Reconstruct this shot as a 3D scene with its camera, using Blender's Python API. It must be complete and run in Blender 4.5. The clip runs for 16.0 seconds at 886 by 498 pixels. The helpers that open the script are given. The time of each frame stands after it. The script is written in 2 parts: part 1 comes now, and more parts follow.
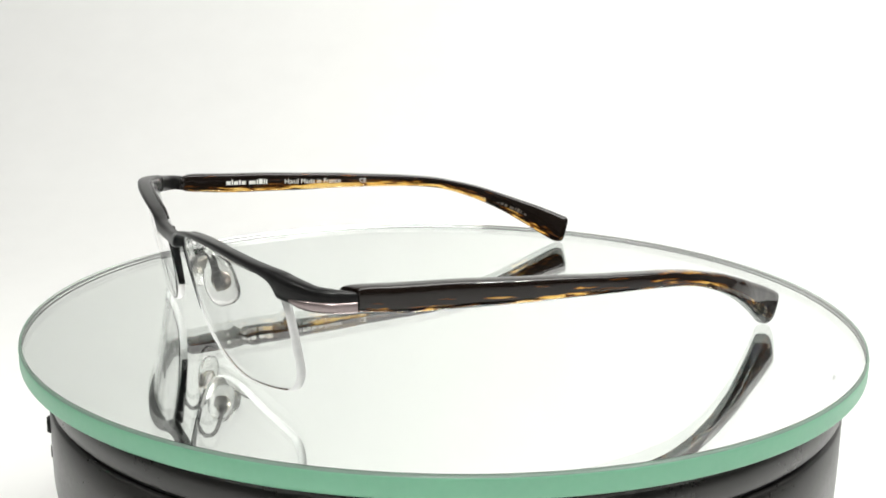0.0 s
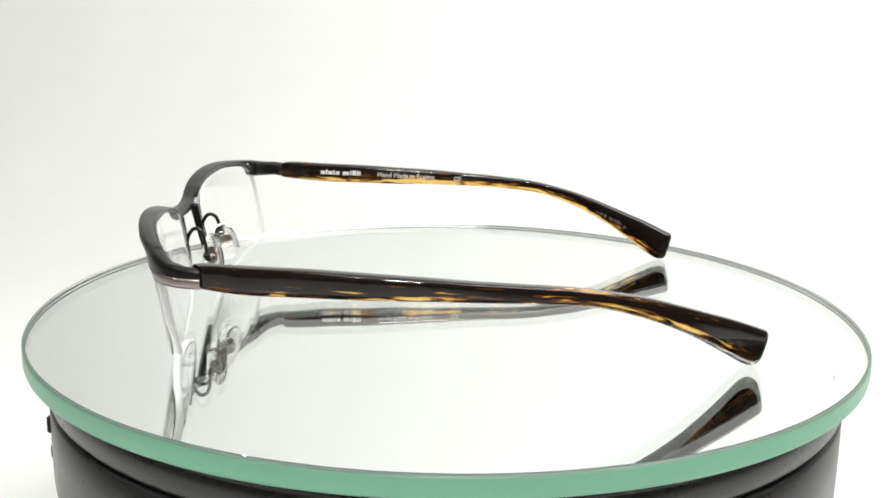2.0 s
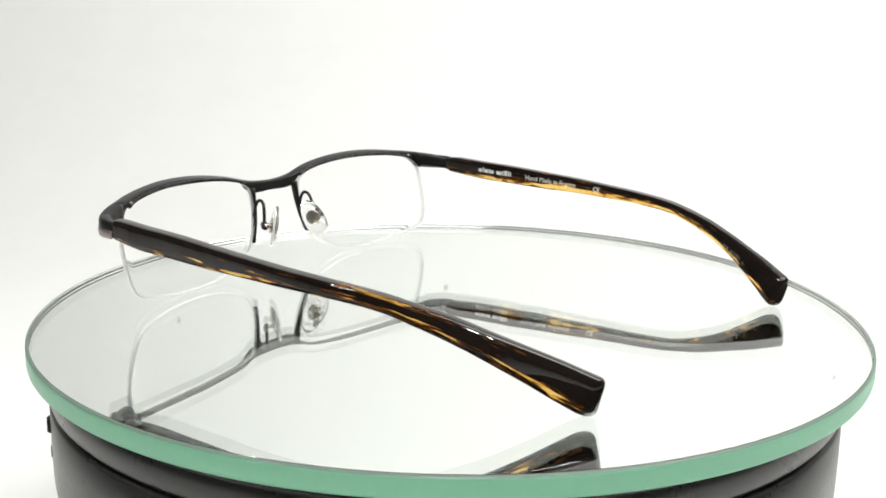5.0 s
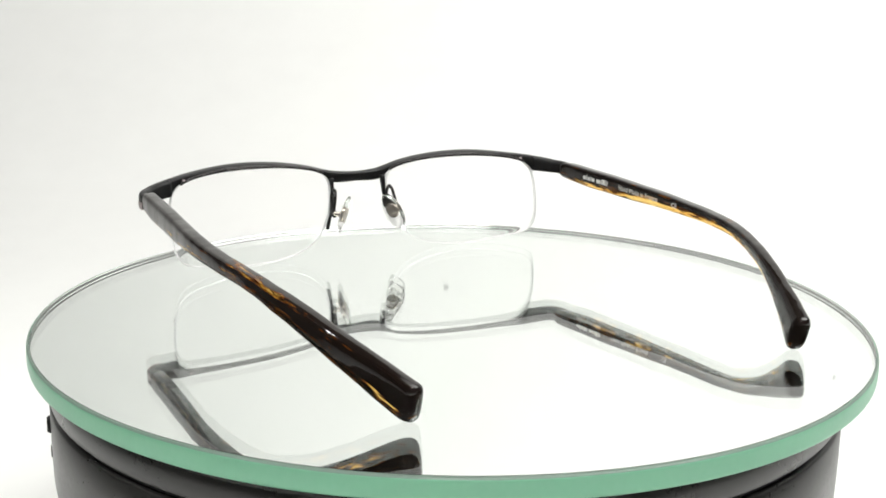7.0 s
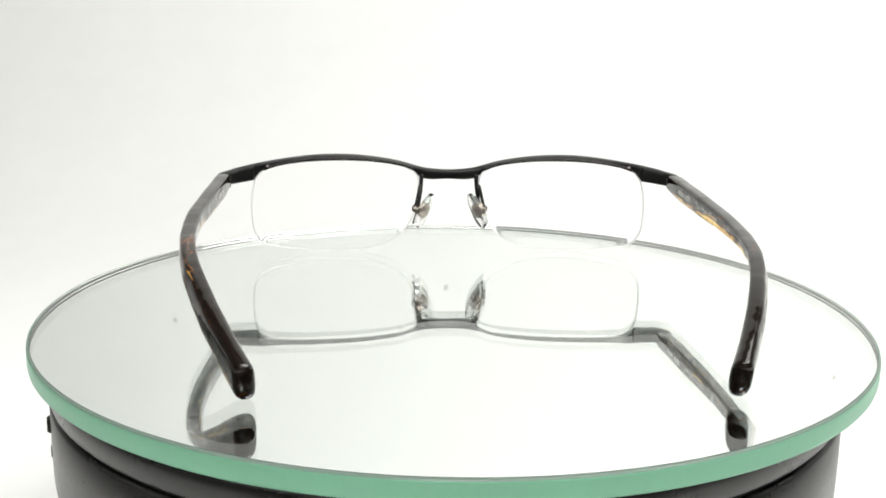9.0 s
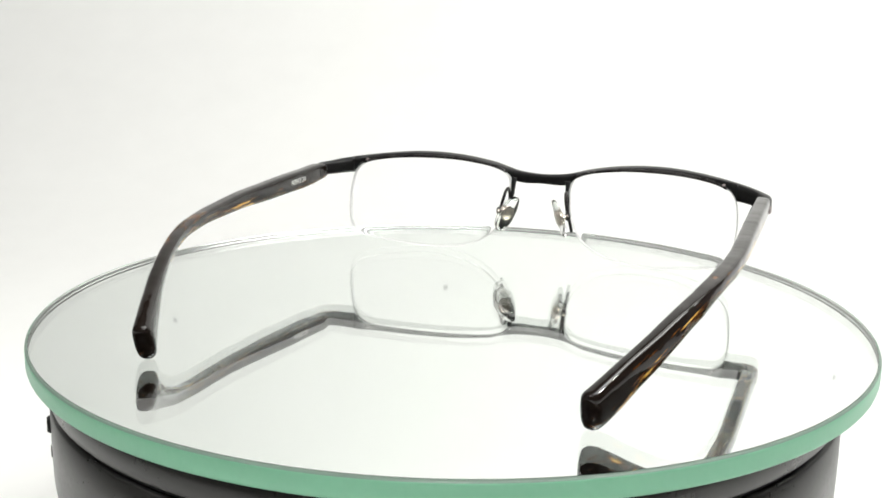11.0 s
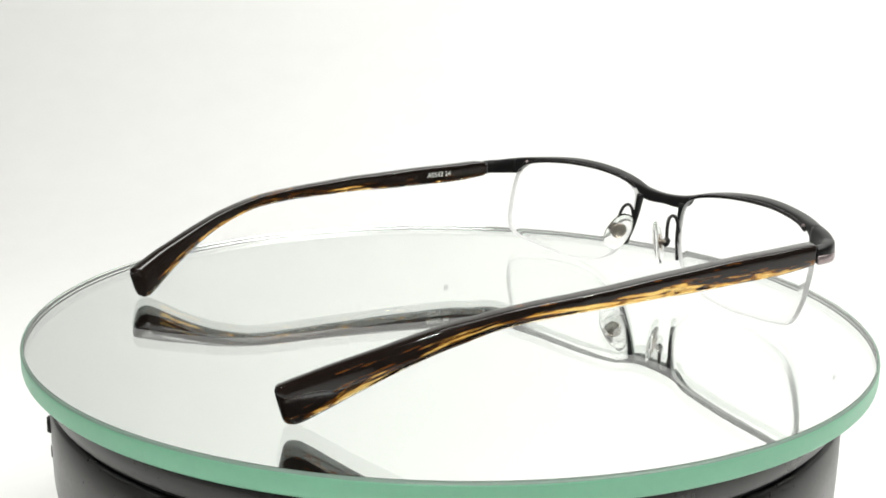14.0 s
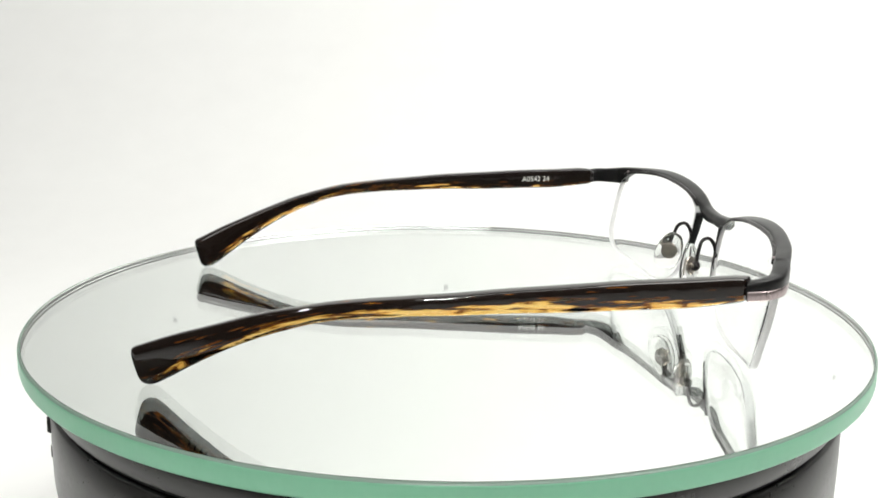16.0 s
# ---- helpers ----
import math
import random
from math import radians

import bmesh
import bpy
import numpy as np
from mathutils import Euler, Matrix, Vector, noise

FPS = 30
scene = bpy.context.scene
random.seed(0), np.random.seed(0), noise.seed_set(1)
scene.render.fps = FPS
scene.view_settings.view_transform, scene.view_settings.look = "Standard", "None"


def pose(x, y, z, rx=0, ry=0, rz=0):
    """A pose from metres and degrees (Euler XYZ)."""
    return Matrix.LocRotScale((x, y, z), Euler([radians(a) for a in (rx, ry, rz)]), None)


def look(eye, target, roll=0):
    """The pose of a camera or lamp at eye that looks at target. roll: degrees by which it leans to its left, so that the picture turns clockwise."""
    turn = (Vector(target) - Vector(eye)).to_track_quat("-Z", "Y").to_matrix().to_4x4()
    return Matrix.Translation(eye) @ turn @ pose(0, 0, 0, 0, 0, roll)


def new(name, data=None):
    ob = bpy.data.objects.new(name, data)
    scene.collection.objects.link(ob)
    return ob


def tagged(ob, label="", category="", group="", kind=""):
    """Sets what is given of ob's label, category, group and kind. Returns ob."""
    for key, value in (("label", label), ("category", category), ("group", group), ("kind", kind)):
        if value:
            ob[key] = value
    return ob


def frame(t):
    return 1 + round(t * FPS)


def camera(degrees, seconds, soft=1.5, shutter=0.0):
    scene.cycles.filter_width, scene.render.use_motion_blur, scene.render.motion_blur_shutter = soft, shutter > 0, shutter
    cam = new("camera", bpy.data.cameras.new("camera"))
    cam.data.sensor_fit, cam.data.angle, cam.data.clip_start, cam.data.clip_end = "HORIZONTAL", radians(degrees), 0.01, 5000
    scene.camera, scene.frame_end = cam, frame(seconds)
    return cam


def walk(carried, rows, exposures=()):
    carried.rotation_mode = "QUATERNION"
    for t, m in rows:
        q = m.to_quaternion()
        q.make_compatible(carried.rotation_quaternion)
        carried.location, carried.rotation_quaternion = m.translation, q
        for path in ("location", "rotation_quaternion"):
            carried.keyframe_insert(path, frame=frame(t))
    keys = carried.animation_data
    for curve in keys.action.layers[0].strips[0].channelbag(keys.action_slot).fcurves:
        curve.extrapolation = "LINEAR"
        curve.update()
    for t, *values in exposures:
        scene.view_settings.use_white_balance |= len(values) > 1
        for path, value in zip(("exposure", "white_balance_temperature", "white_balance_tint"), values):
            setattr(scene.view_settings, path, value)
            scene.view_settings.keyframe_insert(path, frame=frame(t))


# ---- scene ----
cam = camera(44.53, 16.0, soft=1.7)
EYE = Vector((0.0, -0.27527, 0.07943))
YAW, PITCH = -0.004508, 0.228560
AIM = EYE + Vector((math.sin(YAW) * math.cos(PITCH), math.cos(YAW) * math.cos(PITCH), -math.sin(PITCH)))
walk(cam, [(0.0, look(EYE, AIM, 0.885)), (16.0, look(EYE, AIM, 0.885))])

# ---- light ----
world = bpy.data.worlds.new("world")
scene.world = world
world.use_nodes = True
world.node_tree.nodes["Background"].inputs[0].default_value = (0.9, 0.95, 1.0, 1)
world.node_tree.nodes["Background"].inputs[1].default_value = 0.10


def area(name, eye, target, sx, sy, watts, colour=(1, 1, 1)):
    data = bpy.data.lights.new(name, "AREA")
    data.shape, data.size, data.size_y, data.energy, data.color = "RECTANGLE", sx, sy, watts, colour
    ob = new(name, data)
    ob.matrix_world = look(eye, target)
    return ob


# softboxes over the white sweep, outside the view, and three small lamp heads round the camera
WARM = (1.0, 1.0, 0.955)
area("softbox_back", (0.54, 0.04, 1.02), (0.26, 0.80, 0.48), 1.4, 0.3, 11.2, (1.0, 1.0, 0.97))
area("softbox_top", (0.42, 0.05, 0.85), (0.15, 0.05, 0), 0.7, 0.5, 4.0, WARM)
area("lamp_head", (0.0, -0.38, 0.38), (0, 0, 0), 0.04, 0.02, 1.3, WARM)
area("lamp_head", (-0.38, -0.22, 0.48), (0, 0, 0), 0.035, 0.02, 0.9, WARM)
area("lamp_head", (0.42, -0.20, 0.50), (0, 0, 0), 0.035, 0.02, 0.75, WARM)
scene.view_settings.exposure = 0.0


# ---- materials ----
def material(name):
    m = bpy.data.materials.new(name)
    m.use_nodes = True
    return m, m.node_tree.nodes, m.node_tree.links, m.node_tree.nodes["Principled BSDF"]


def noise_node(nodes, links, scale, detail, source, stretch=None):
    tex = nodes.new("ShaderNodeTexNoise")
    tex.inputs["Scale"].default_value, tex.inputs["Detail"].default_value = scale, detail
    if stretch:
        mp = nodes.new("ShaderNodeMapping")
        mp.inputs["Scale"].default_value = stretch
        links.new(source, mp.inputs["Vector"])
        source = mp.outputs["Vector"]
    links.new(source, tex.inputs["Vector"])
    return tex


def ramp(nodes, links, source, stops):
    r = nodes.new("ShaderNodeValToRGB")
    while len(r.color_ramp.elements) < len(stops):
        r.color_ramp.elements.new(0.5)
    for e, (p, c) in zip(r.color_ramp.elements, stops):
        e.position, e.color = p, (c, c, c, 1) if isinstance(c, float) else (*c, 1)
    links.new(source, r.inputs[0])
    return r


def bump(nodes, links, height, bsdf, strength, distance):
    b = nodes.new("ShaderNodeBump")
    b.inputs["Strength"].default_value, b.inputs["Distance"].default_value = strength, distance
    links.new(height, b.inputs["Height"])
    links.new(b.outputs["Normal"], bsdf.inputs["Normal"])


def plain(name, colour, rough, metallic=0.0, vary=0.12, scale=300.0, relief=0.0):
    """A surface whose colour and gloss vary a little at two scales."""
    m, nodes, links, p = material(name)
    co = nodes.new("ShaderNodeTexCoord").outputs["Object"]
    a, b = noise_node(nodes, links, scale, 4, co), noise_node(nodes, links, scale / 12, 3, co)
    mix = nodes.new("ShaderNodeMath")
    mix.operation = "MULTIPLY_ADD"
    links.new(a.outputs[0], mix.inputs[0])
    mix.inputs[1].default_value = 0.5
    half = nodes.new("ShaderNodeMath")
    half.operation = "MULTIPLY"
    half.inputs[1].default_value = 0.5
    links.new(b.outputs[0], half.inputs[0])
    links.new(half.outputs[0], mix.inputs[2])
    r = ramp(nodes, links, mix.outputs[0], [(0.3, tuple(c * (1 - vary) for c in colour)), (0.7, tuple(min(1, c * (1 + vary)) for c in colour))])
    links.new(r.outputs[0], p.inputs["Base Color"])
    g = ramp(nodes, links, mix.outputs[0], [(0.3, max(0.0, rough * 0.85)), (0.7, min(1.0, rough * 1.15))])
    links.new(g.outputs[0], p.inputs["Roughness"])
    p.inputs["Metallic"].default_value = metallic
    if relief:
        bump(nodes, links, a.outputs[0], p, 0.3, relief)
    return m


def clear(name, colour, ior, rough=0.0):
    m, nodes, links, p = material(name)
    p.inputs["Base Color"].default_value = (*colour, 1)
    p.inputs["Transmission Weight"].default_value = 1
    p.inputs["IOR"].default_value = ior
    p.inputs["Roughness"].default_value = rough
    return m


def ground_green(name, colour, share, rough):
    """Ground green glass: partly clear, partly scattering its colour."""
    m, nodes, links, p = material(name)
    p.inputs["Base Color"].default_value = (*colour, 1)
    p.inputs["Roughness"].default_value = rough
    p.inputs["IOR"].default_value = 1.6
    glass, mix = nodes.new("ShaderNodeBsdfGlass"), nodes.new("ShaderNodeMixShader")
    glass.inputs["Color"].default_value = (0.93, 1.0, 0.96, 1)
    glass.inputs["Roughness"].default_value = 0.28
    glass.inputs["IOR"].default_value = 1.52
    co = nodes.new("ShaderNodeTexCoord").outputs["Object"]
    grain = ramp(nodes, links, noise_node(nodes, links, 700, 3, co).outputs[0], [(0.3, share - 0.02), (0.7, share + 0.02)])
    links.new(grain.outputs[0], mix.inputs[0])
    links.new(glass.outputs[0], mix.inputs[1])
    links.new(p.outputs[0], mix.inputs[2])
    links.new(mix.outputs[0], nodes["Material Output"].inputs["Surface"])
    return m


def frosted(name):
    """Ground clear plastic: lets light through and scatters it."""
    m, nodes, links, p = material(name)
    p.inputs["Base Color"].default_value = (0.78, 0.78, 0.78, 1)
    p.inputs["Roughness"].default_value = 0.35
    tl, tp = nodes.new("ShaderNodeBsdfTranslucent"), nodes.new("ShaderNodeBsdfTransparent")
    tl.inputs["Color"].default_value = (0.94, 0.94, 0.94, 1)
    one, two = nodes.new("ShaderNodeMixShader"), nodes.new("ShaderNodeMixShader")
    co = nodes.new("ShaderNodeTexCoord").outputs["Object"]
    share = ramp(nodes, links, noise_node(nodes, links, 900, 3, co).outputs[0], [(0.3, 0.12), (0.7, 0.20)])
    one.inputs[0].default_value = 0.55
    links.new(p.outputs[0], one.inputs[1])
    links.new(tl.outputs[0], one.inputs[2])
    links.new(share.outputs[0], two.inputs[0])
    links.new(one.outputs[0], two.inputs[1])
    links.new(tp.outputs[0], two.inputs[2])
    links.new(two.outputs[0], nodes["Material Output"].inputs["Surface"])
    return m


def tortoise():
    """Glossy acetate: almost black brown with amber streaks that run along the temple, more of them on its lower edge."""
    m, nodes, links, p = material("tortoise_acetate")
    at = nodes.new("ShaderNodeAttribute")
    at.attribute_name = "grain"
    vec = at.outputs["Vector"]
    long_n = noise_node(nodes, links, 1.0, 3, vec, (85, 1150, 1150))
    fine_n = noise_node(nodes, links, 1.0, 4, vec, (230, 2600, 2600))
    rich = nodes.new("ShaderNodeAttribute")
    rich.attribute_name = "amber"
    add = nodes.new("ShaderNodeMath")
    links.new(long_n.outputs[0], add.inputs[0])
    links.new(rich.outputs["Fac"], add.inputs[1])
    fine = nodes.new("ShaderNodeMath")
    fine.operation = "MULTIPLY_ADD"
    fine.inputs[1].default_value = 0.42
    links.new(fine_n.outputs[0], fine.inputs[0])
    links.new(add.outputs[0], fine.inputs[2])
    r = ramp(nodes, links, fine.outputs[0], [(0.0, (0.006, 0.004, 0.003)), (0.74, (0.009, 0.005, 0.0035)), (0.79, (0.22, 0.07, 0.012)), (0.82, (0.80, 0.38, 0.05)), (0.92, (0.93, 0.64, 0.20))])
    links.new(r.outputs[0], p.inputs["Base Color"])
    p.inputs["Roughness"].default_value = 0.07
    p.inputs["IOR"].default_value = 1.5
    wave = noise_node(nodes, links, 1.0, 2, vec, (110, 90, 90))
    bump(nodes, links, wave.outputs[0], p, 0.5, 0.0008)
    amber = ramp(nodes, links, fine.outputs[0], [(0.775, 0.0), (0.81, 1.0)])
    links.new(amber.outputs[0], p.inputs["Transmission Weight"])
    return m


M_SWEEP = plain("white_sweep_paper", (0.86, 0.86, 0.85), 0.8, vary=0.02, scale=40)
M_MARK = plain("grey_smudge", (0.52, 0.52, 0.52), 0.8, vary=0.3, scale=500)
M_WALL = plain("added_wall_grey", (0.22, 0.22, 0.22), 0.8, vary=0.08, scale=8)
M_GLASS = clear("plate_glass", (0.985, 1.0, 0.99), 1.52)
M_MIRROR = plain("silvered_backing", (0.968, 1.0, 0.978), 0.0, metallic=1.0, vary=0.01, scale=30)
M_EDGE = ground_green("green_glass_edge", (0.25, 0.63, 0.41), 0.58, 0.45)
# grey stands in for the dark studio mirrored in the polished bevel
M_BEVEL = ground_green("glass_bevel_reflected_dark", (0.20, 0.27, 0.23), 0.62, 0.5)
M_DRUM = plain("charcoal_plastic", (0.014, 0.013, 0.0125), 0.30, vary=0.06, scale=900)
M_GAP = plain("black_seam", (0.006, 0.006, 0.006), 0.7, vary=0.2)
M_METAL = plain("dark_gunmetal", (0.009, 0.0088, 0.009), 0.32, metallic=0.15, vary=0.2, scale=1500)
M_METAL.node_tree.nodes["Principled BSDF"].inputs["Specular IOR Level"].default_value = 0.3
M_TRIM = plain("pinkish_brushed_metal", (0.38, 0.315, 0.315), 0.30, metallic=0.9, vary=0.12, scale=1800)
M_WIRE = plain("black_wire_metal", (0.025, 0.022, 0.022), 0.28, metallic=0.6, vary=0.2, scale=1500)
M_STEEL = plain("pad_plate_metal", (0.50, 0.45, 0.40), 0.25, metallic=0.9, vary=0.15, scale=1500)
M_LENS = clear("clear_lens", (0.99, 0.99, 0.99), 1.11)
M_LENS_EDGE = frosted("frosted_lens_edge")
M_PAD = clear("clear_silicone", (0.96, 0.96, 0.95), 1.42, 0.06)
M_TORT = tortoise()
M_INK = plain("white_ink", (0.88, 0.88, 0.84), 0.5, vary=0.05)
M_FAINT = plain("worn_engraving", (0.10, 0.088, 0.078), 0.5, vary=0.2)

MM = 0.001


# ---- mesh helpers ----
def part(name, bm, mat, parent=None, label="", smooth=True):
    me = bpy.data.meshes.new(name)
    bm.normal_update()
    bm.to_mesh(me)
    bm.free()
    for one in mat if isinstance(mat, (list, tuple)) else [mat]:
        me.materials.append(one)
    for poly in me.polygons:
        poly.use_smooth = smooth
    ob = new(name, me)
    if parent:
        ob.parent = parent
    return tagged(ob, label)


def spline(points, n, closed=False):
    """n points along a Catmull-Rom curve through the given tuples."""
    pts = np.array(points, float)
    k = len(pts)
    out = []
    spans = k if closed else k - 1
    for i in range(n):
        u = i * spans / (n if closed else n - 1)
        j = min(int(u), spans - 1)
        f = u - j
        pick = [(j + o) % k if closed else min(max(j + o, 0), k - 1) for o in (-1, 0, 1, 2)]
        a, b, c, d = (pts[q] for q in pick)
        out.append(0.5 * (2 * b + (c - a) * f + (2 * a - 5 * b + 4 * c - d) * f * f + (3 * b - a - 3 * c + d) * f ** 3))
    return np.array(out)


def loft(rings, cap=True, closed=False):
    """A skin over rings of equally many points."""
    bm = bmesh.new()
    vs = [[bm.verts.new(p) for p in ring] for ring in rings]
    n = len(vs[0])
    pairs = list(zip(vs, vs[1:])) + ([(vs[-1], vs[0])] if closed else [])
    for a, b in pairs:
        for i in range(n):
            bm.faces.new((a[i], a[(i + 1) % n], b[(i + 1) % n], b[i]))
    if cap and not closed:
        bm.faces.new(vs[0][::-1])
        bm.faces.new(vs[-1])
    bmesh.ops.recalc_face_normals(bm, faces=bm.faces)
    return bm


def revolve(profile, seg=128):
    """Turns (radius, height) about the z axis; a radius of zero closes the end."""
    bm = bmesh.new()
    rows = []
    for r, z in profile:
        if r == 0:
            rows.append([bm.verts.new((0, 0, z))])
        else:
            rows.append([bm.verts.new((r * math.cos(2 * math.pi * i / seg), r * math.sin(2 * math.pi * i / seg), z)) for i in range(seg)])
    for a, b in zip(rows, rows[1:]):
        for i in range(seg):
            j = (i + 1) % seg
            if len(a) == 1:
                bm.faces.new((a[0], b[i], b[j]))
            elif len(b) == 1:
                bm.faces.new((a[i], b[0], a[j]))
            else:
                bm.faces.new((a[i], b[i], b[j], a[j]))
    bmesh.ops.recalc_face_normals(bm, faces=bm.faces)
    return bm


def squircle(n, power):
    out = []
    for i in range(n):
        a = 2 * math.pi * (i + 0.5) / n
        c, s = math.cos(a), math.sin(a)
        out.append((math.copysign(abs(c) ** (2 / power), c), math.copysign(abs(s) ** (2 / power), s)))
    return out


def tube(points, radius, n=40, sides=10):
    pts = spline(points, n)
    rings = []
    for i, p in enumerate(pts):
        t = Vector(pts[min(i + 1, n - 1)] - pts[max(i - 1, 0)]).normalized()
        u = t.orthogonal().normalized() if i == 0 else (u - t * u.dot(t)).normalized()
        v = t.cross(u)
        rings.append([Vector(p) + radius * (math.cos(2 * math.pi * k / sides) * u + math.sin(2 * math.pi * k / sides) * v) for k in range(sides)])
    return loft(rings)


def box(sx, sy, sz, m, bevel=0.0):
    bm = bmesh.new()
    bmesh.ops.create_cube(bm, size=1)
    bmesh.ops.scale(bm, vec=(sx, sy, sz), verts=bm.verts)
    if bevel:
        bmesh.ops.bevel(bm, geom=bm.edges[:], offset=bevel, segments=2, affect="EDGES")
    bmesh.ops.transform(bm, matrix=m, verts=bm.verts)
    return bm


# ---- the studio ----
TABLE_Z = -0.085


def studio():
    # one sheet of paper: table, sweep and back
    bm = bmesh.new()
    prof = [(-0.95, TABLE_Z), (0.35, TABLE_Z)]
    prof += [(0.35 + 0.45 * math.sin(a), TABLE_Z + 0.45 - 0.45 * math.cos(a)) for a in np.linspace(0.1, math.pi / 2, 16)]
    prof += [(0.80, 1.25)]
    rows = [[bm.verts.new((x, y, z)) for x in np.linspace(-1.3, 1.3, 9)] for y, z in prof]
    for a, b in zip(rows, rows[1:]):
        for i in range(8):
            bm.faces.new((a[i], a[i + 1], b[i + 1], b[i]))
    tagged(part("backdrop", bm, M_SWEEP), "seamless white paper sweep behind and under the turntable", "backdrop", kind="structure")
    paper = scene.objects["backdrop"]
    for x, a, r in ((-0.0013, 1.196, 2.6), (-0.277, 1.297, 2.4), (0.404, 1.419, 2.2)):
        bm = bmesh.new()
        bmesh.ops.create_circle(bm, cap_ends=True, segments=14, radius=r * MM)
        for v in bm.verts:
            v.co *= 1 + 0.25 * noise.noise(v.co * 900 + Vector((x * 50, 0, 0)))
        at = Vector((x, 0.35 + 0.4485 * math.sin(a), TABLE_Z + 0.45 - 0.4485 * math.cos(a)))
        bmesh.ops.transform(bm, matrix=Matrix.Translation(at) @ pose(0, 0, 0, math.degrees(a)), verts=bm.verts)
        part("paper_mark", bm, M_MARK, paper, "small grey mark on the paper", smooth=False)
    # unseen walls and ceiling, added to close the room and keep reflections dark
    for name, m, size in (("wall_south", pose(0, -1.0, 0.6), (2.8, 0.06, 1.5)), ("wall_west", pose(-1.36, -0.1, 0.6), (0.06, 2.0, 1.5)),
                          ("wall_east", pose(1.36, -0.1, 0.6), (0.06, 2.0, 1.5)), ("wall_north", pose(0, 0.88, 0.6), (2.8, 0.06, 1.5)), ("ceiling", pose(0, -0.1, 1.4), (2.8, 2.1, 0.06))):
        tagged(part(name, box(*size, m), M_WALL, smooth=False), "unseen plain grey studio " + name.split("_")[0], name.split("_")[0], kind="structure")


# ---- the turntable ----
def turntable_base():
    base = tagged(new("turntable_base"), "round charcoal plastic turntable base on white paper", "turntable")
    base.location = (0, 0, TABLE_Z)
    z = lambda mm: mm * MM - TABLE_Z
    part("platter_ring", revolve([(0, z(-7.2)), (0.0970, z(-7.2)), (0.0992, z(-7.5)), (0.0998, z(-8.2)), (0.1000, z(-13.2)), (0.0996, z(-13.6)), (0.0984, z(-13.8)), (0, z(-13.8))]), M_DRUM, base)
    part("seam", revolve([(0, z(-13.8)), (0.0988, z(-13.8)), (0.0988, z(-14.8)), (0, z(-14.8))]), M_GAP, base, "black recessed seam")
    part("body", revolve([(0, z(-14.8)), (0.0984, z(-14.8)), (0.0996, z(-15.0)), (0.1000, z(-15.4)), (0.1001, z(-25)), (0.1000, z(-34)), (0.0996, z(-37)), (0.0985, z(-40)), (0.0968, z(-43)), (0.0955, z(-50)), (0.0950, z(-83)), (0.0940, z(-85)), (0, z(-85))]), M_DRUM, base)
    part("hub", revolve([(0, z(-5.1)), (0.03, z(-5.1)), (0.03, z(-7.2)), (0, z(-7.2))]), M_GAP, base, "black rubber hub under the glass")
    for zz, h, r in ((-20.2, 2.7, 0.1001), (-27.0, 1.8, 0.0996)):
        part("button", box(0.0014, 0.005, h * MM, pose(0, 0, 0, 0, 0, 201.3) @ pose(r, 0, z(zz)), 0.0003), M_GAP, base, "small black push button")
    return base


PLATE_C = Vector((1.494, 0.451, 0)) * MM


def glass_plate():
    """Clear plate glass, silvered beneath, with ground and bevelled green edges."""
    prof = [(0, 0), (0.050, 0), (0.10500, 0), (0.10506, -0.00006), (0.10506, -0.00494), (0.10500, -0.0050), (0.050, -0.0050), (0, -0.0050)]
    bm = revolve(prof, 256)
    for f in bm.faces:
        f.material_index = int(f.calc_center_median().z < -0.0049)
    plate = part("glass_plate", bm, [M_GLASS, M_MIRROR])
    for poly in plate.data.polygons:
        poly.use_smooth = abs(poly.normal.z) < 0.5
    band = [(0.10510, -0.00003), (0.10562, -0.00055), (0.10571, -0.0009), (0.10572, -0.0013), (0.10572, -0.0041), (0.10562, -0.0046), (0.1054, -0.0049), (0.10510, -0.0049)]
    rings = [[Vector((r * math.cos(2 * math.pi * i / 256), r * math.sin(2 * math.pi * i / 256), z)) for r, z in band] for i in range(256)]
    bm = loft(rings, closed=True)
    for f in bm.faces:
        f.material_index = int(f.calc_center_median().z > -0.0005)
    part("edge_band", bm, [M_EDGE, M_BEVEL], plate, "satin green ground edge")
    return tagged(plate, "round mirrored glass plate with a green edge on the turntable", "glass plate")


# ---- the eyeglasses (millimetres in the wearer's frame: x to the side, y to the front, z up) ----
OUTER = [(0, 71.6), (10, 72.0), (20, 72.4), (32, 71.7), (42, 70.2), (50, 68.2), (55, 66.5), (61, 63.7)]


def front_y(x):
    return 69.9 - 10.0 * (x / 68.0) ** 2


def lens_y(x, z):
    """The lens leans back towards its foot."""
    return curve_at(OUTER, x) - 1.9 + np.interp(x, [8, 20, 32, 45, 62], [-0.2, -0.8, -0.6, 0.2, 0.9]) - 0.19 * (28.0 - z)


TOP = [(0, 25.5), (7, 26.0), (11, 26.9), (16, 28.2), (25, 29.8), (34, 30.6), (43, 30.6), (51.5, 29.8), (57, 29.0), (61, 28.3)]
LOW = [(0, 22.5), (6, 22.4), (9.3, 23.2), (11.6, 25.6), (16, 27.2), (25, 28.5), (34, 29.0), (43, 28.9), (51.5, 28.1), (56.5, 27.1), (59.2, 25.8), (60.6, 24.0), (61, 23.2)]


MITRE = 1.2  # the joint at the hinge runs aslant, further back on the outside


def bar_depth(x):
    return np.interp(x, [0, 8, 16, 32, 42, 55, 61], [2.6, 2.9, 3.5, 3.6, 3.3, 3.5, 3.7])


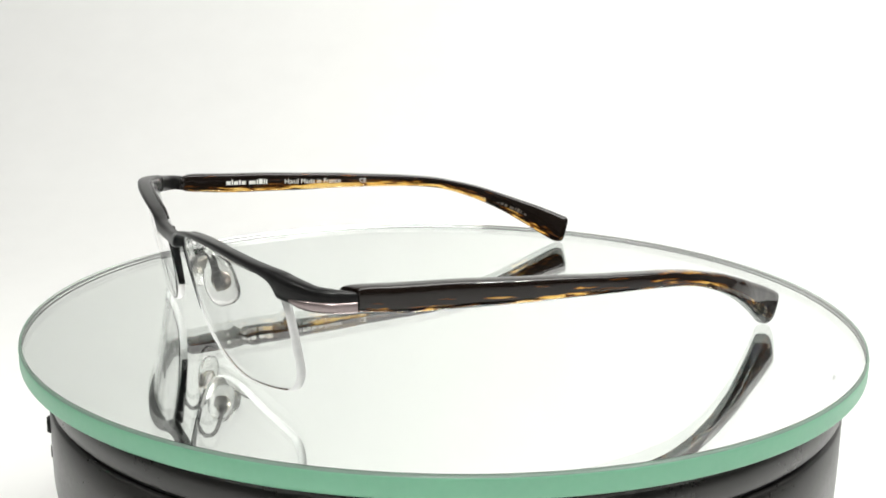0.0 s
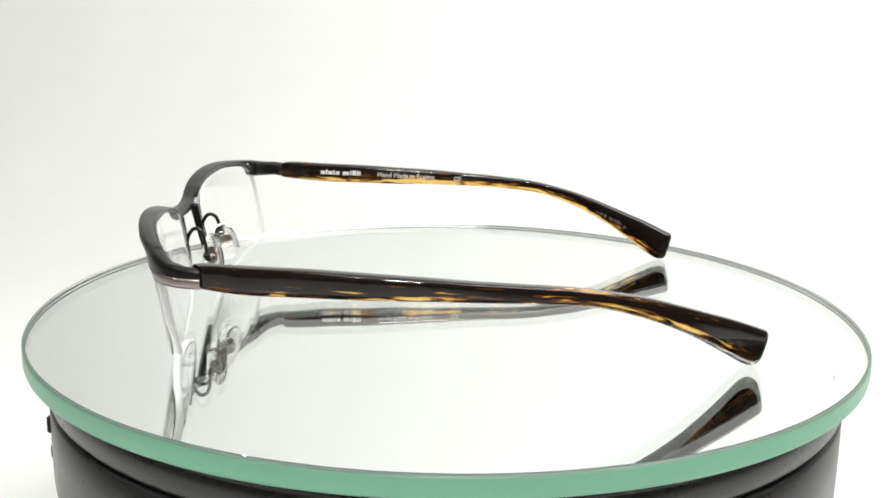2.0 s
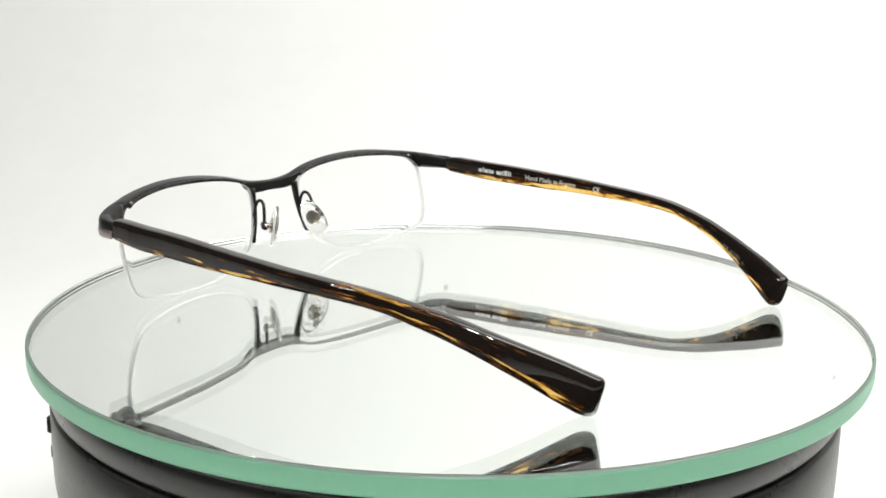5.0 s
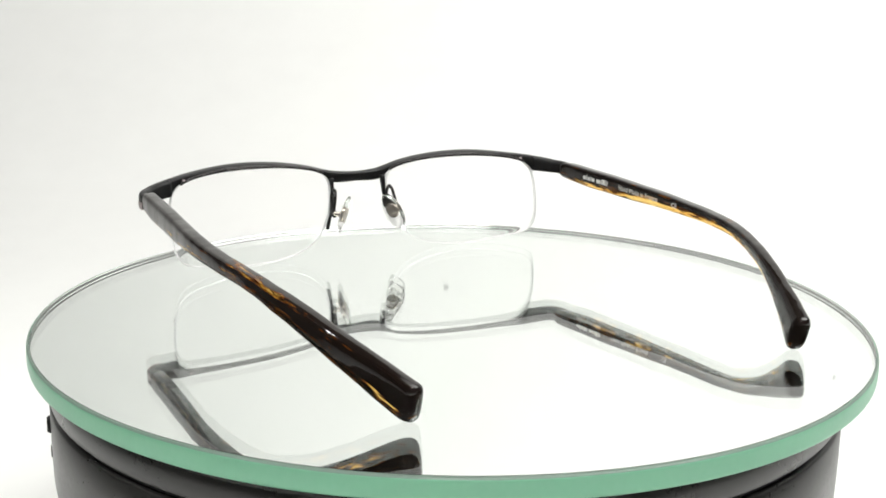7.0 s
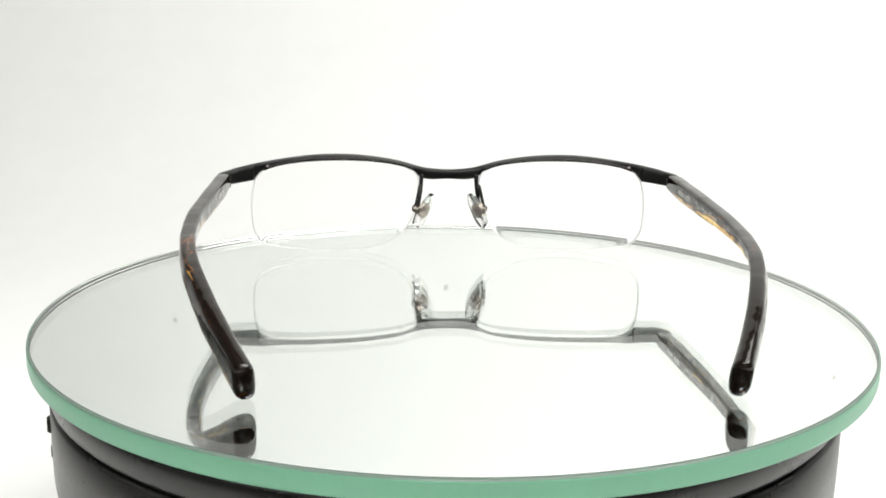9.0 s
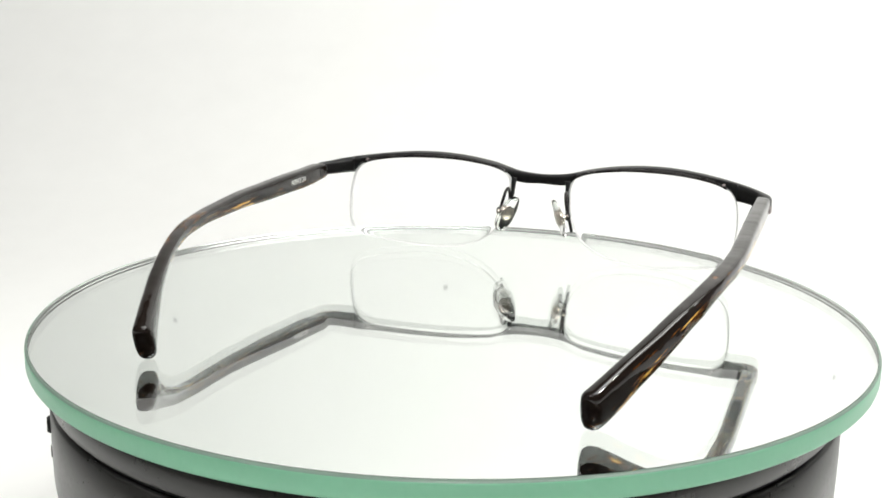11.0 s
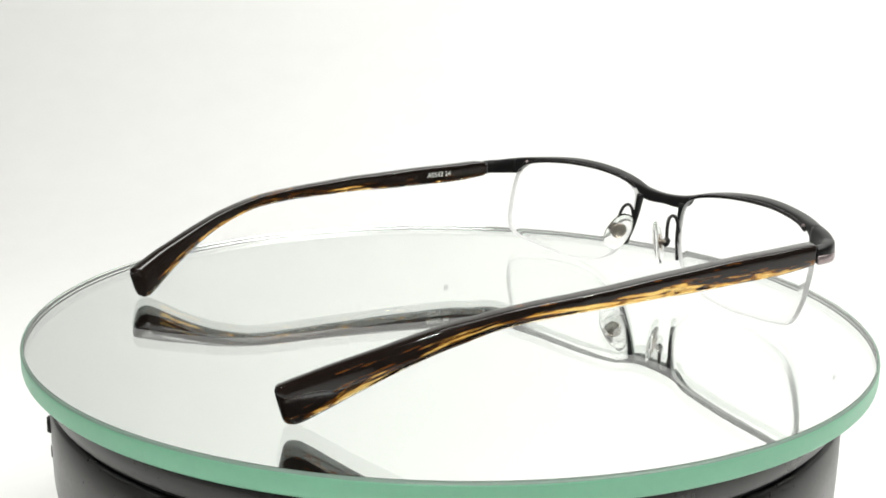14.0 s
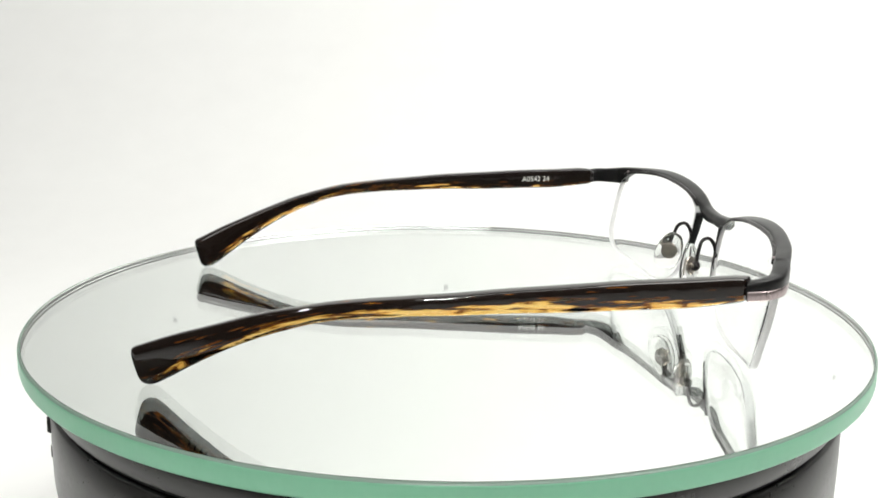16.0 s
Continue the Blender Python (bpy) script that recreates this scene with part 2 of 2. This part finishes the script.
def brow(hinge):
    """One half of the front bar: bridge, brow and end piece that turns back to the hinge."""
    rings = []
    for x in np.concatenate([np.linspace(0, 8, 9)[:-1], np.linspace(8, 12, 9)[:-1], np.linspace(12, 56, 30)[:-1], np.linspace(56, 61, 13)]):
        top = float(np.interp(x, *zip(*TOP))) if x < 0.1 else curve_at(TOP, x)
        low = curve_at(LOW, x)
        fore = curve_at(OUTER, x)
        rear = fore - bar_depth(x)
        ease = 0.22 * ((fore + rear) / 2 - front_y(x))
        mid, half = (top + low) / 2 - ease, (top - low) / 2
        drop = np.interp(x, [0, 8, 20, 40, 57, 61], [0, 0.1, 0.3, 0.3, 0.1, 0.0])
        rings.append([Vector((x, (fore + rear) / 2 + a * (fore - rear) / 2, mid + b * half + a * drop)) for a, b in squircle(16, 3.6)])
    path = spline([(61, 61.85), (64.8, 60.0), (67.9, 57.8), (69.7, 55.2), (70.0, (55.2 + hinge) / 2), (69.8, hinge)], 26)[1:]
    for i, (x, y) in enumerate(path):
        u = (i + 1) / len(path)
        ahead, back = path[min(i + 1, len(path) - 1)], path[max(i - 1, 0)]
        t = Vector((ahead[0] - back[0], ahead[1] - back[1], 0)).normalized()
        n = Vector((-t.y, t.x, 0))
        top, low = np.interp(u, [0, 0.4, 1], [28.3, 26.8, 26.0]), np.interp(u, [0, 0.3, 1], [23.2, 22.6, 22.0])
        wide = np.interp(u, [0, 0.35, 0.7, 1], [1.85, 1.65, 1.5, 1.5])
        rings.append([Vector((x, y, (top + low) / 2)) + n * (a * wide) + Vector((0, 0, b * (top - low) / 2)) - Vector((0, MITRE * n.x * a * u ** 3, 0)) for a, b in squircle(16, 3.6)])
    return rings


def curve_at(table, x):
    xs, zs = zip(*table)
    i = max(0, min(len(xs) - 2, int(np.searchsorted(xs, x, side="right")) - 1))
    def tangent(j):
        a, b = max(j - 1, 0), min(j + 1, len(xs) - 1)
        return 0.0 if j == 0 else (zs[b] - zs[a]) / (xs[b] - xs[a])
    h = xs[i + 1] - xs[i]
    u = min(max((x - xs[i]) / h, 0), 1)
    return float((2 * u ** 3 - 3 * u * u + 1) * zs[i] + (u ** 3 - 2 * u * u + u) * h * tangent(i) + (3 * u * u - 2 * u ** 3) * zs[i + 1] + (u ** 3 - u * u) * h * tangent(i + 1))


SKEW = 0.016
HINGE = {-1: 51.2, 1: 53.2}


def scaled(rings, side=1, skew=SKEW):
    """Millimetres to metres on that side; the front sits slightly askew to the temples."""
    return [[Vector((p[0] * side, p[1] + skew * p[0] * side, p[2])) * MM for p in ring] for ring in rings]


def front_frame(parent):
    left = brow(52.0)
    flip = [[Vector((-p.x, p.y, p.z)) for p in ring] for ring in left]
    rings = flip[::-1][:-1] + left
    front = part("front_frame", loft(scaled(rings)), M_METAL, parent, "dark gunmetal brow bar")
    for side in (-1, 1):
        # lighter facet low on the outside of the end piece
        path = spline([(64.6, 61.95), (67.3, 60.45), (69.3, 58.6), (70.9, 56.0), (71.45, 53.4), (71.3, 50.9)], 40)
        rings = []
        for i, (x, y) in enumerate(path):
            ahead, back = path[min(i + 1, 39)], path[max(i - 1, 0)]
            t = Vector((ahead[0] - back[0], ahead[1] - back[1], 0)).normalized()
            n = Vector((-t.y, t.x, 0))
            u = i / 39
            top = np.interp(u, [0, 0.3, 1], [24.0, 24.4, 24.1])
            low = np.interp(u, [0, 0.15, 0.35, 1], [23.6, 22.7, 22.35, 21.95])
            rings.append([Vector((x, y, (top + low) / 2)) + n * (a * 0.22) + Vector((0, 0, b * (top - low) / 2)) for a, b in squircle(8, 3)])
        part("facet", loft(scaled(rings, side)), M_TRIM, front, "pinkish brushed metal facet")
        # strip down the inner edge of the lens
        rings = []
        for z in np.linspace(24.0, 8.6, 20):
            x = np.interp(z, [8.6, 14, 19, 24], [11.3, 9.7, 8.95, 8.8])
            half = np.interp(z, [8.6, 20, 24], [0.42, 0.55, 0.8])
            deep = np.interp(z, [8.6, 20, 24], [0.8, 1.05, 1.2])
            rings.append([Vector((x + a * half, lens_y(x, z) - 0.3 + b * deep, z)) for a, b in squircle(10, 3)])
        part("nose_strip", loft(scaled(rings, side)), M_METAL, front, "black strip along the lens")
        # thin rim that grips the lens under the bar, and the stud at its outer end
        pts = [(x, curve_at(OUTER, x) - bar_depth(x) - 0.2, curve_at(LOW, x) + 0.05) for x in np.linspace(11.5, 58.0, 24)]
        part("lens_rim", tube([Vector((x * side, y + SKEW * side * x, z)) * MM for x, y, z in pts], 0.5 * MM, 60, 8), M_WIRE, front, "thin black inner rim")
        bm = bmesh.new()
        bmesh.ops.create_uvsphere(bm, u_segments=12, v_segments=8, radius=0.55 * MM)
        bmesh.ops.transform(bm, matrix=pose(side * 57.0 * MM, (curve_at(OUTER, 57.0) - 3.65 + SKEW * side * 57) * MM, 27.3 * MM), verts=bm.verts)
        part("stud", bm, M_TRIM, front, "small bright steel stud")
        # hinge knuckles inside the joint
        for k in (23.2, 25.0):
            bm = bmesh.new()
            bmesh.ops.create_cone(bm, cap_ends=True, segments=14, radius1=0.9 * MM, radius2=0.9 * MM, depth=1.3 * MM)
            bmesh.ops.transform(bm, matrix=pose(side * 68.0 * MM, (HINGE[side] + 0.6) * MM, k * MM), verts=bm.verts)
            part("hinge_knuckle", bm, M_WIRE, front, "black hinge barrel")
    return front


LENS = [(9.7, 22.5), (11.2, 25.0), (16, 27.0), (25, 28.4), (34, 28.9), (43, 28.8), (51.5, 28.0), (57, 26.8), (59.8, 25.0), (61.2, 22.5), (62.0, 17), (61.6, 10), (60.4, 6.0),
        (58.0, 3.4), (53.5, 2.1), (46, 0.9), (38, 0.2), (30, 0.4), (23, 1.6), (17.5, 3.9), (14, 6.8), (11.9, 10), (10.3, 14), (9.6, 18.5)]


def lens(parent, side):
    ring = spline(LENS, 96, closed=True)
    cx, cz = 35.0, 15.0
    bm = bmesh.new()
    layers = []
    for face, off in (("front", 0.55), ("back", -1.25)):
        rows = []
        for s in (0.25, 0.5, 0.75, 0.92, 0.988, 1.0):
            trim = 0.25 if s == 1.0 else 0.0
            o = off - trim if face == "front" else off + trim
            rows.append([bm.verts.new((side * (cx + (x - cx) * s) * MM, (lens_y(cx + (x - cx) * s, cz + (z - cz) * s) + o + SKEW * side * (cx + (x - cx) * s)) * MM, (cz + (z - cz) * s) * MM)) for x, z in ring])
        mid = bm.verts.new((side * cx * MM, (lens_y(cx, cz) + off + SKEW * side * cx) * MM, cz * MM))
        for i in range(96):
            j = (i + 1) % 96
            bm.faces.new((mid, rows[0][i], rows[0][j]))
            for a, b in zip(rows, rows[1:]):
                bm.faces.new((a[i], b[i], b[j], a[j])).material_index = int(b is rows[-1])
        layers.append(rows[-1])
    for i in range(96):
        j = (i + 1) % 96
        bm.faces.new((layers[0][i], layers[1][i], layers[1][j], layers[0][j])).material_index = 1
    bmesh.ops.recalc_face_normals(bm, faces=bm.faces)
    ob = part("lens", bm, [M_LENS, M_LENS_EDGE], parent, "clear lens, rimless below")
    ob.visible_shadow = False
    return ob


def nose_pad(parent, side):
    out = 0.6 if side > 0 else 0.0
    top, low = Vector((5.4 + out, 61.6, 19.2)), Vector((10.4 + out, 59.2, 8.2))
    a = (top - low).normalized()
    b = Vector((-0.55, 0.83, 0.0))
    b = (b - a * b.dot(a)).normalized()
    n = a.cross(b).normalized()
    if n.x < 0:
        n = -n
    c = (top + low) / 2
    rings = []
    for i in range(1, 20):
        u = math.cos(math.pi * i / 20)
        w = math.sin(math.pi * i / 20) ** 0.75
        ring = []
        for k in range(20):
            p, q = math.cos(2 * math.pi * k / 20), math.sin(2 * math.pi * k / 20)
            wide = 3.5 - 0.5 * u
            ring.append(c + a * (6.0 * u) + b * (wide * w * p) + n * (1.0 * w * q + 0.5 * (p * w) ** 2))
        rings.append(ring)
    pad = part("nose_pad", loft(scaled(rings, side)), M_PAD, parent, "clear silicone nose pad")
    pad.visible_shadow = False
    plate_c = c + n * 0.75
    rings = []
    for off, r in ((-0.35, 1.75), (-0.2, 2.0), (0.2, 2.0), (0.35, 1.75)):
        rings.append([plate_c + n * off + a * (r * 1.2 * math.cos(2 * math.pi * k / 20)) + b * (r * math.sin(2 * math.pi * k / 20)) for k in range(20)])
    part("pad_plate", loft(scaled(rings, side)), M_STEEL, pad, "pale metal plate")
    screw = Vector((11.0, 61.4, 14.2))
    place = Matrix.Translation(Vector((screw.x * side, screw.y + SKEW * side * screw.x, screw.z)) * MM) @ pose(0, 0, 0, -12, 12 * side, 8 * side)
    part("pad_holder", box(1.7 * MM, 1.9 * MM, 2.5 * MM, place, 0.45 * MM), M_WIRE, pad, "black metal screw box")
    for at, size in (((0, -0.95, 0), (0.62, 0.5)), ((0, 0.95, 0), (0.55, 0.4))):
        bm = bmesh.new()
        bmesh.ops.create_cone(bm, cap_ends=True, segments=14, radius1=size[0] * MM, radius2=size[0] * MM * 0.8, depth=size[1] * MM)
        bmesh.ops.transform(bm, matrix=place @ Matrix.Translation(Vector(at) * MM) @ pose(0, 0, 0, 90 if at[1] < 0 else -90), verts=bm.verts)
        part("pad_screw", bm, M_STEEL, pad, "bright steel screw end")
    stem = [c + n * 0.6, (c + screw) / 2 + n * 0.2, screw]
    part("pad_stem", tube([Vector((p[0] * side, p[1] + SKEW * side * p[0], p[2])) * MM for p in stem], 0.75 * MM, 10, 10), M_STEEL, pad, "short steel stem")
    pts = [(10.2, 66.9, 12.6), (9.9, 66.4, 14.6), (9.6, 66.9, 16.6), (9.5, 66.5, 19.0), (9.5, 65.4, 20.7), (9.5, 64.2, 21.0), (9.7, 63.0, 20.2), (10.1, 62.3, 18.2), (10.6, 61.8, 16.0), tuple(screw)]
    part("pad_arm", tube([Vector((p[0] * side, p[1] + SKEW * side * p[0], p[2])) * MM for p in pts], 0.48 * MM), M_WIRE, pad, "black wire arm")
    return pad


TEMPLE_TOP = [(40, 26.3), (28, 25.9), (16, 25.2), (5, 24.6), (-5, 23.8), (-16, 23.0), (-27, 21.9), (-34.5, 20.5), (-42, 18.7), (-49, 16.4), (-56, 13.9), (-62, 11.7), (-66.5, 9.8), (-68.6, 8.9), (-69.4, 8.55)]
TEMPLE_LOW = [(40, 20.6), (28, 20.3), (16, 20.0), (5, 20.0), (-6, 19.7), (-18, 19.3), (-29.5, 18.2), (-38, 15.8), (-45.2, 12.9), (-51.4, 9.7), (-56.9, 6.3), (-61.5, 3.2), (-64.9, 0.95), (-66.5, 0.25), (-67.2, 0.25)]
TEMPLE_X = [(-75, 49.0), (-69, 51.6), (-62, 55.3), (-52, 60.1), (-44, 63.2), (-36, 65.8), (-28, 67.6), (-16, 69.2), (-5, 69.8), (5, 69.9), (30, 69.5), (54, 69.2)]


THICK = ([0, 0.02, 0.3, 0.6, 0.9, 0.97, 1], [1.8, 2.1, 2.0, 1.8, 2.3, 2.35, 2.25])


def temple_x(y, side):
    x = float(np.interp(y, *zip(*TEMPLE_X)))
    return x - (3.2 if side < 0 else -0.4) * min(max((5.0 - y) / 75.0, 0.0), 1.1)


def u_of(y):
    """0 at the front half of a temple, rising to 1 at its tip."""
    return min(max((5.0 - y) / 75.0, 0.0), 1.0)


def temple(parent, side):
    n = 201
    top = spline([(HINGE[side] - 0.5, 26.5), (HINGE[side] - 3.0, 26.7)] + TEMPLE_TOP, n)
    low = spline([(HINGE[side] - 0.5, 21.9), (HINGE[side] - 3.0, 21.5)] + TEMPLE_LOW, n)
    rings, grain, amber = [], [], []
    run = 0.0

    def ring_at(i, run, wide=1.0, high=1.0, ahead=0.0):
        mid, half = (top[i] + low[i]) / 2, (top[i] - low[i]) / 2
        along = (top[i] + low[i] - top[i - 1] - low[i - 1]) if i else top[1] - top[0]
        mid = mid + along / np.linalg.norm(along) * ahead
        if side < 0:
            mid = mid - np.array([0.7 * u_of(mid[0]), 0.0])
        x = temple_x(mid[0], side)
        slope = (temple_x(mid[0] + 2, side) - temple_x(mid[0] - 2, side)) / 4
        nrm = Vector((1, -slope, 0)).normalized()
        thick = np.interp(i / (n - 1), *THICK)
        aslant = MITRE * max(0.0, 1 - run / 9.0)
        ring = []
        for a, b in squircle(40, float(np.interp(run, [85, 112], [4.4, 2.9]))):
            ring.append(Vector((x, mid[0] + b * high * half[0] - aslant * a, mid[1] + b * high * half[1])) + nrm * (a * wide * thick))
            grain.append((run * MM, a * thick * 0.15 * MM + side * 0.05, b * min(float(np.linalg.norm(half)), 2.9) * MM))
            amber.append(amber_share(run, b, side))
        rings.append(ring)

    for w, h in ((0.72, 0.80), (0.90, 0.93)):
        ring_at(0, 0.0, w, h, 0.35 * w - 0.35)
    for i in range(0, n, 2):
        if i:
            run += float(np.linalg.norm((top[i] + low[i] - top[i - 2] - low[i - 2]) / 2))
        ring_at(i, run)
    for k in range(1, 8):
        f = k / 7 * math.pi / 2
        ring_at(n - 1, run + k, 0.12 + 0.88 * math.cos(f), 0.60 + 0.40 * math.cos(f), 1.4 * math.sin(f))
    ob = part("temple", loft(scaled(rings, side, 0.0)), M_TORT, parent, "dark tortoiseshell acetate temple with amber streaks")
    at = ob.data.attributes.new("grain", "FLOAT_VECTOR", "POINT")
    at.data.foreach_set("vector", np.array(grain, dtype=np.float32).ravel())
    at = ob.data.attributes.new("amber", "FLOAT", "POINT")
    at.data.foreach_set("value", np.array(amber, dtype=np.float32))
    return ob


def amber_share(run, b, side):
    """How rich in amber the acetate is there: most in a seam along the lower half of its flanks."""
    rich = float(np.interp(b, [-1, -0.93, -0.8, -0.4, 0.0, 0.5, 0.9, 1], [-0.06, 0.06, 0.17, 0.12, -0.04, -0.11, -0.10, -0.12]))
    if side > 0:
        rich += 0.06 * float(np.interp(run, [10, 36, 82, 95], [0, 1, 1, 0])) * float(-0.9 < b < -0.1)
    else:
        rich -= 0.03 + 0.06 * float(np.interp(run, [45, 65], [1, 0]))
        rich += 0.10 * float(np.interp(b, [0.3, 0.8], [0, 1])) * float(np.interp(run, [62, 80, 100, 112], [0, 1, 1, 0]))
    if b > -0.7:
        rich -= 0.09 * float(np.interp(run, [18, 40], [1, 0]))
    return rich - 0.04 * float(np.interp(run, [95, 116, 122], [0, 1, 4]))


def inner_spot(y, end, side, up):
    """A pose on the temple's inner face from which writing runs to the other y; up is the share of the height from its middle."""
    n = 201
    top = spline([(HINGE[side] - 0.5, 26.5), (HINGE[side] - 3.0, 26.7)] + TEMPLE_TOP, n)
    low = spline([(HINGE[side] - 0.5, 21.9), (HINGE[side] - 3.0, 21.5)] + TEMPLE_LOW, n)
    mid = (top + low) / 2

    def spot(at):
        i = int(np.argmin(abs(mid[:, 0] - at)))
        x = temple_x(mid[i][0], side) - np.interp(i / (n - 1), *THICK) - 0.06
        return Vector((x * side, mid[i][0], mid[i][1] + up * (top[i][1] - low[i][1]) / 2))

    a, b = spot(y), spot(end)
    along = (b - a).normalized()
    rise = Vector((0, 0, 1))
    rise = (rise - along * rise.dot(along)).normalized()
    m = Matrix((along, rise, along.cross(rise))).transposed().to_4x4()
    m.translation = a * MM
    return m


def lettering(text, size, m, mat, parent, label):
    cu = bpy.data.curves.new("lettering", "FONT")
    cu.body, cu.size, cu.extrude, cu.align_x, cu.align_y = text, size * MM, 0.00001, "LEFT", "CENTER"
    tmp = new("lettering_source", cu)
    me = bpy.data.meshes.new_from_object(tmp.evaluated_get(bpy.context.evaluated_depsgraph_get()))
    bpy.data.objects.remove(tmp)
    me.transform(m)
    me.materials.clear()
    me.materials.append(mat)
    ob = new("lettering", me)
    ob.parent = parent
    return tagged(ob, label)


def marks(bars, m, mat, parent, label):
    """Plain bars on one base line, for writing that is not spelled out: (gap before, width, height) each."""
    x = 0.0
    for gap, wide, high in bars:
        x += gap
        part("printed_bar", box(wide * MM, high * MM, 0.00003, m @ Matrix.Translation(((x + wide / 2) * MM, (high / 2 - 0.7) * MM, 0))), mat, parent, label, smooth=False)
        x += wide


def eyeglasses():
    root = tagged(new("eyeglasses"), "half-rim eyeglasses, dark metal brow and tortoiseshell temples, on mirrored glass", "eyeglasses")
    front_frame(root)
    for side in (-1, 1):
        lens(root, side)
        nose_pad(root, side)
    left, right = temple(root, 1), temple(root, -1)
    marks([(0, 1.35, 1.1), (0.28, 0.45, 1.6), (0.28, 1.35, 1.1), (0.28, 0.45, 1.4), (0.28, 1.3, 1.1), (1.0, 2.1, 1.1), (0.28, 0.45, 1.4), (0.28, 1.2, 1.6), (0.28, 0.45, 1.6), (0.28, 0.45, 1.4)], inner_spot(40.9, 28, 1, 0.12), M_INK, left, "white printed brand bar")
    lettering("Hand Made in France", 2.15, inner_spot(22.8, 3, 1, 0.08), M_INK, left, "white printed words")
    lettering("CE", 2.0, inner_spot(-2.2, -4, 1, 0.05), M_INK, left, "white printed mark")
    marks([(0, 0.9, 0.9), (0.5, 0.9, 0.9), (0.5, 0.9, 0.9), (0.9, 1.4, 0.9), (0.5, 0.4, 1.2), (0.4, 0.9, 1.3), (0.4, 0.4, 1.2), (0.9, 1.0, 0.9), (0.5, 1.0, 0.9), (0.5, 1.4, 0.9)], inner_spot(-48.0, -62, 1, -0.05), M_FAINT, left, "faint engraved bar")
    lettering("A0542 24", 2.2, inner_spot(29.8, 40, -1, 0.05), M_INK, right, "white printed model number")
    marks([(0, 1.5, 1.3), (0.5, 0.6, 1.3), (0.4, 0.7, 1.3), (0.7, 0.5, 1.3), (0.4, 0.8, 1.3), (0.7, 0.5, 1.3), (0.4, 0.8, 1.3), (0.4, 0.8, 1.3)], inner_spot(-61.0, -50, -1, 0.0), M_FAINT, right, "faint engraved bar")
    return root


studio()
turntable_base()
PLATE = glass_plate()
GLASSES = eyeglasses()


# ---- what turns ----
def turn_at(t):
    return -12.4806 * (t - 8) - math.degrees(0.000197123) * (t - 8) ** 2


def motions():
    times = [0.5 * i for i in range(33)]
    set_on = pose(0, 0, 0, 0, 0, 15.95) @ Matrix.Translation((4.09 * MM, 0, 0))
    walk(PLATE, [(t, pose(0, 0, 0, 0, 0, turn_at(t)) @ Matrix.Translation(PLATE_C)) for t in times])
    walk(GLASSES, [(t, pose(0, 0, 0, 0, 0, turn_at(t)) @ set_on) for t in times])


motions()
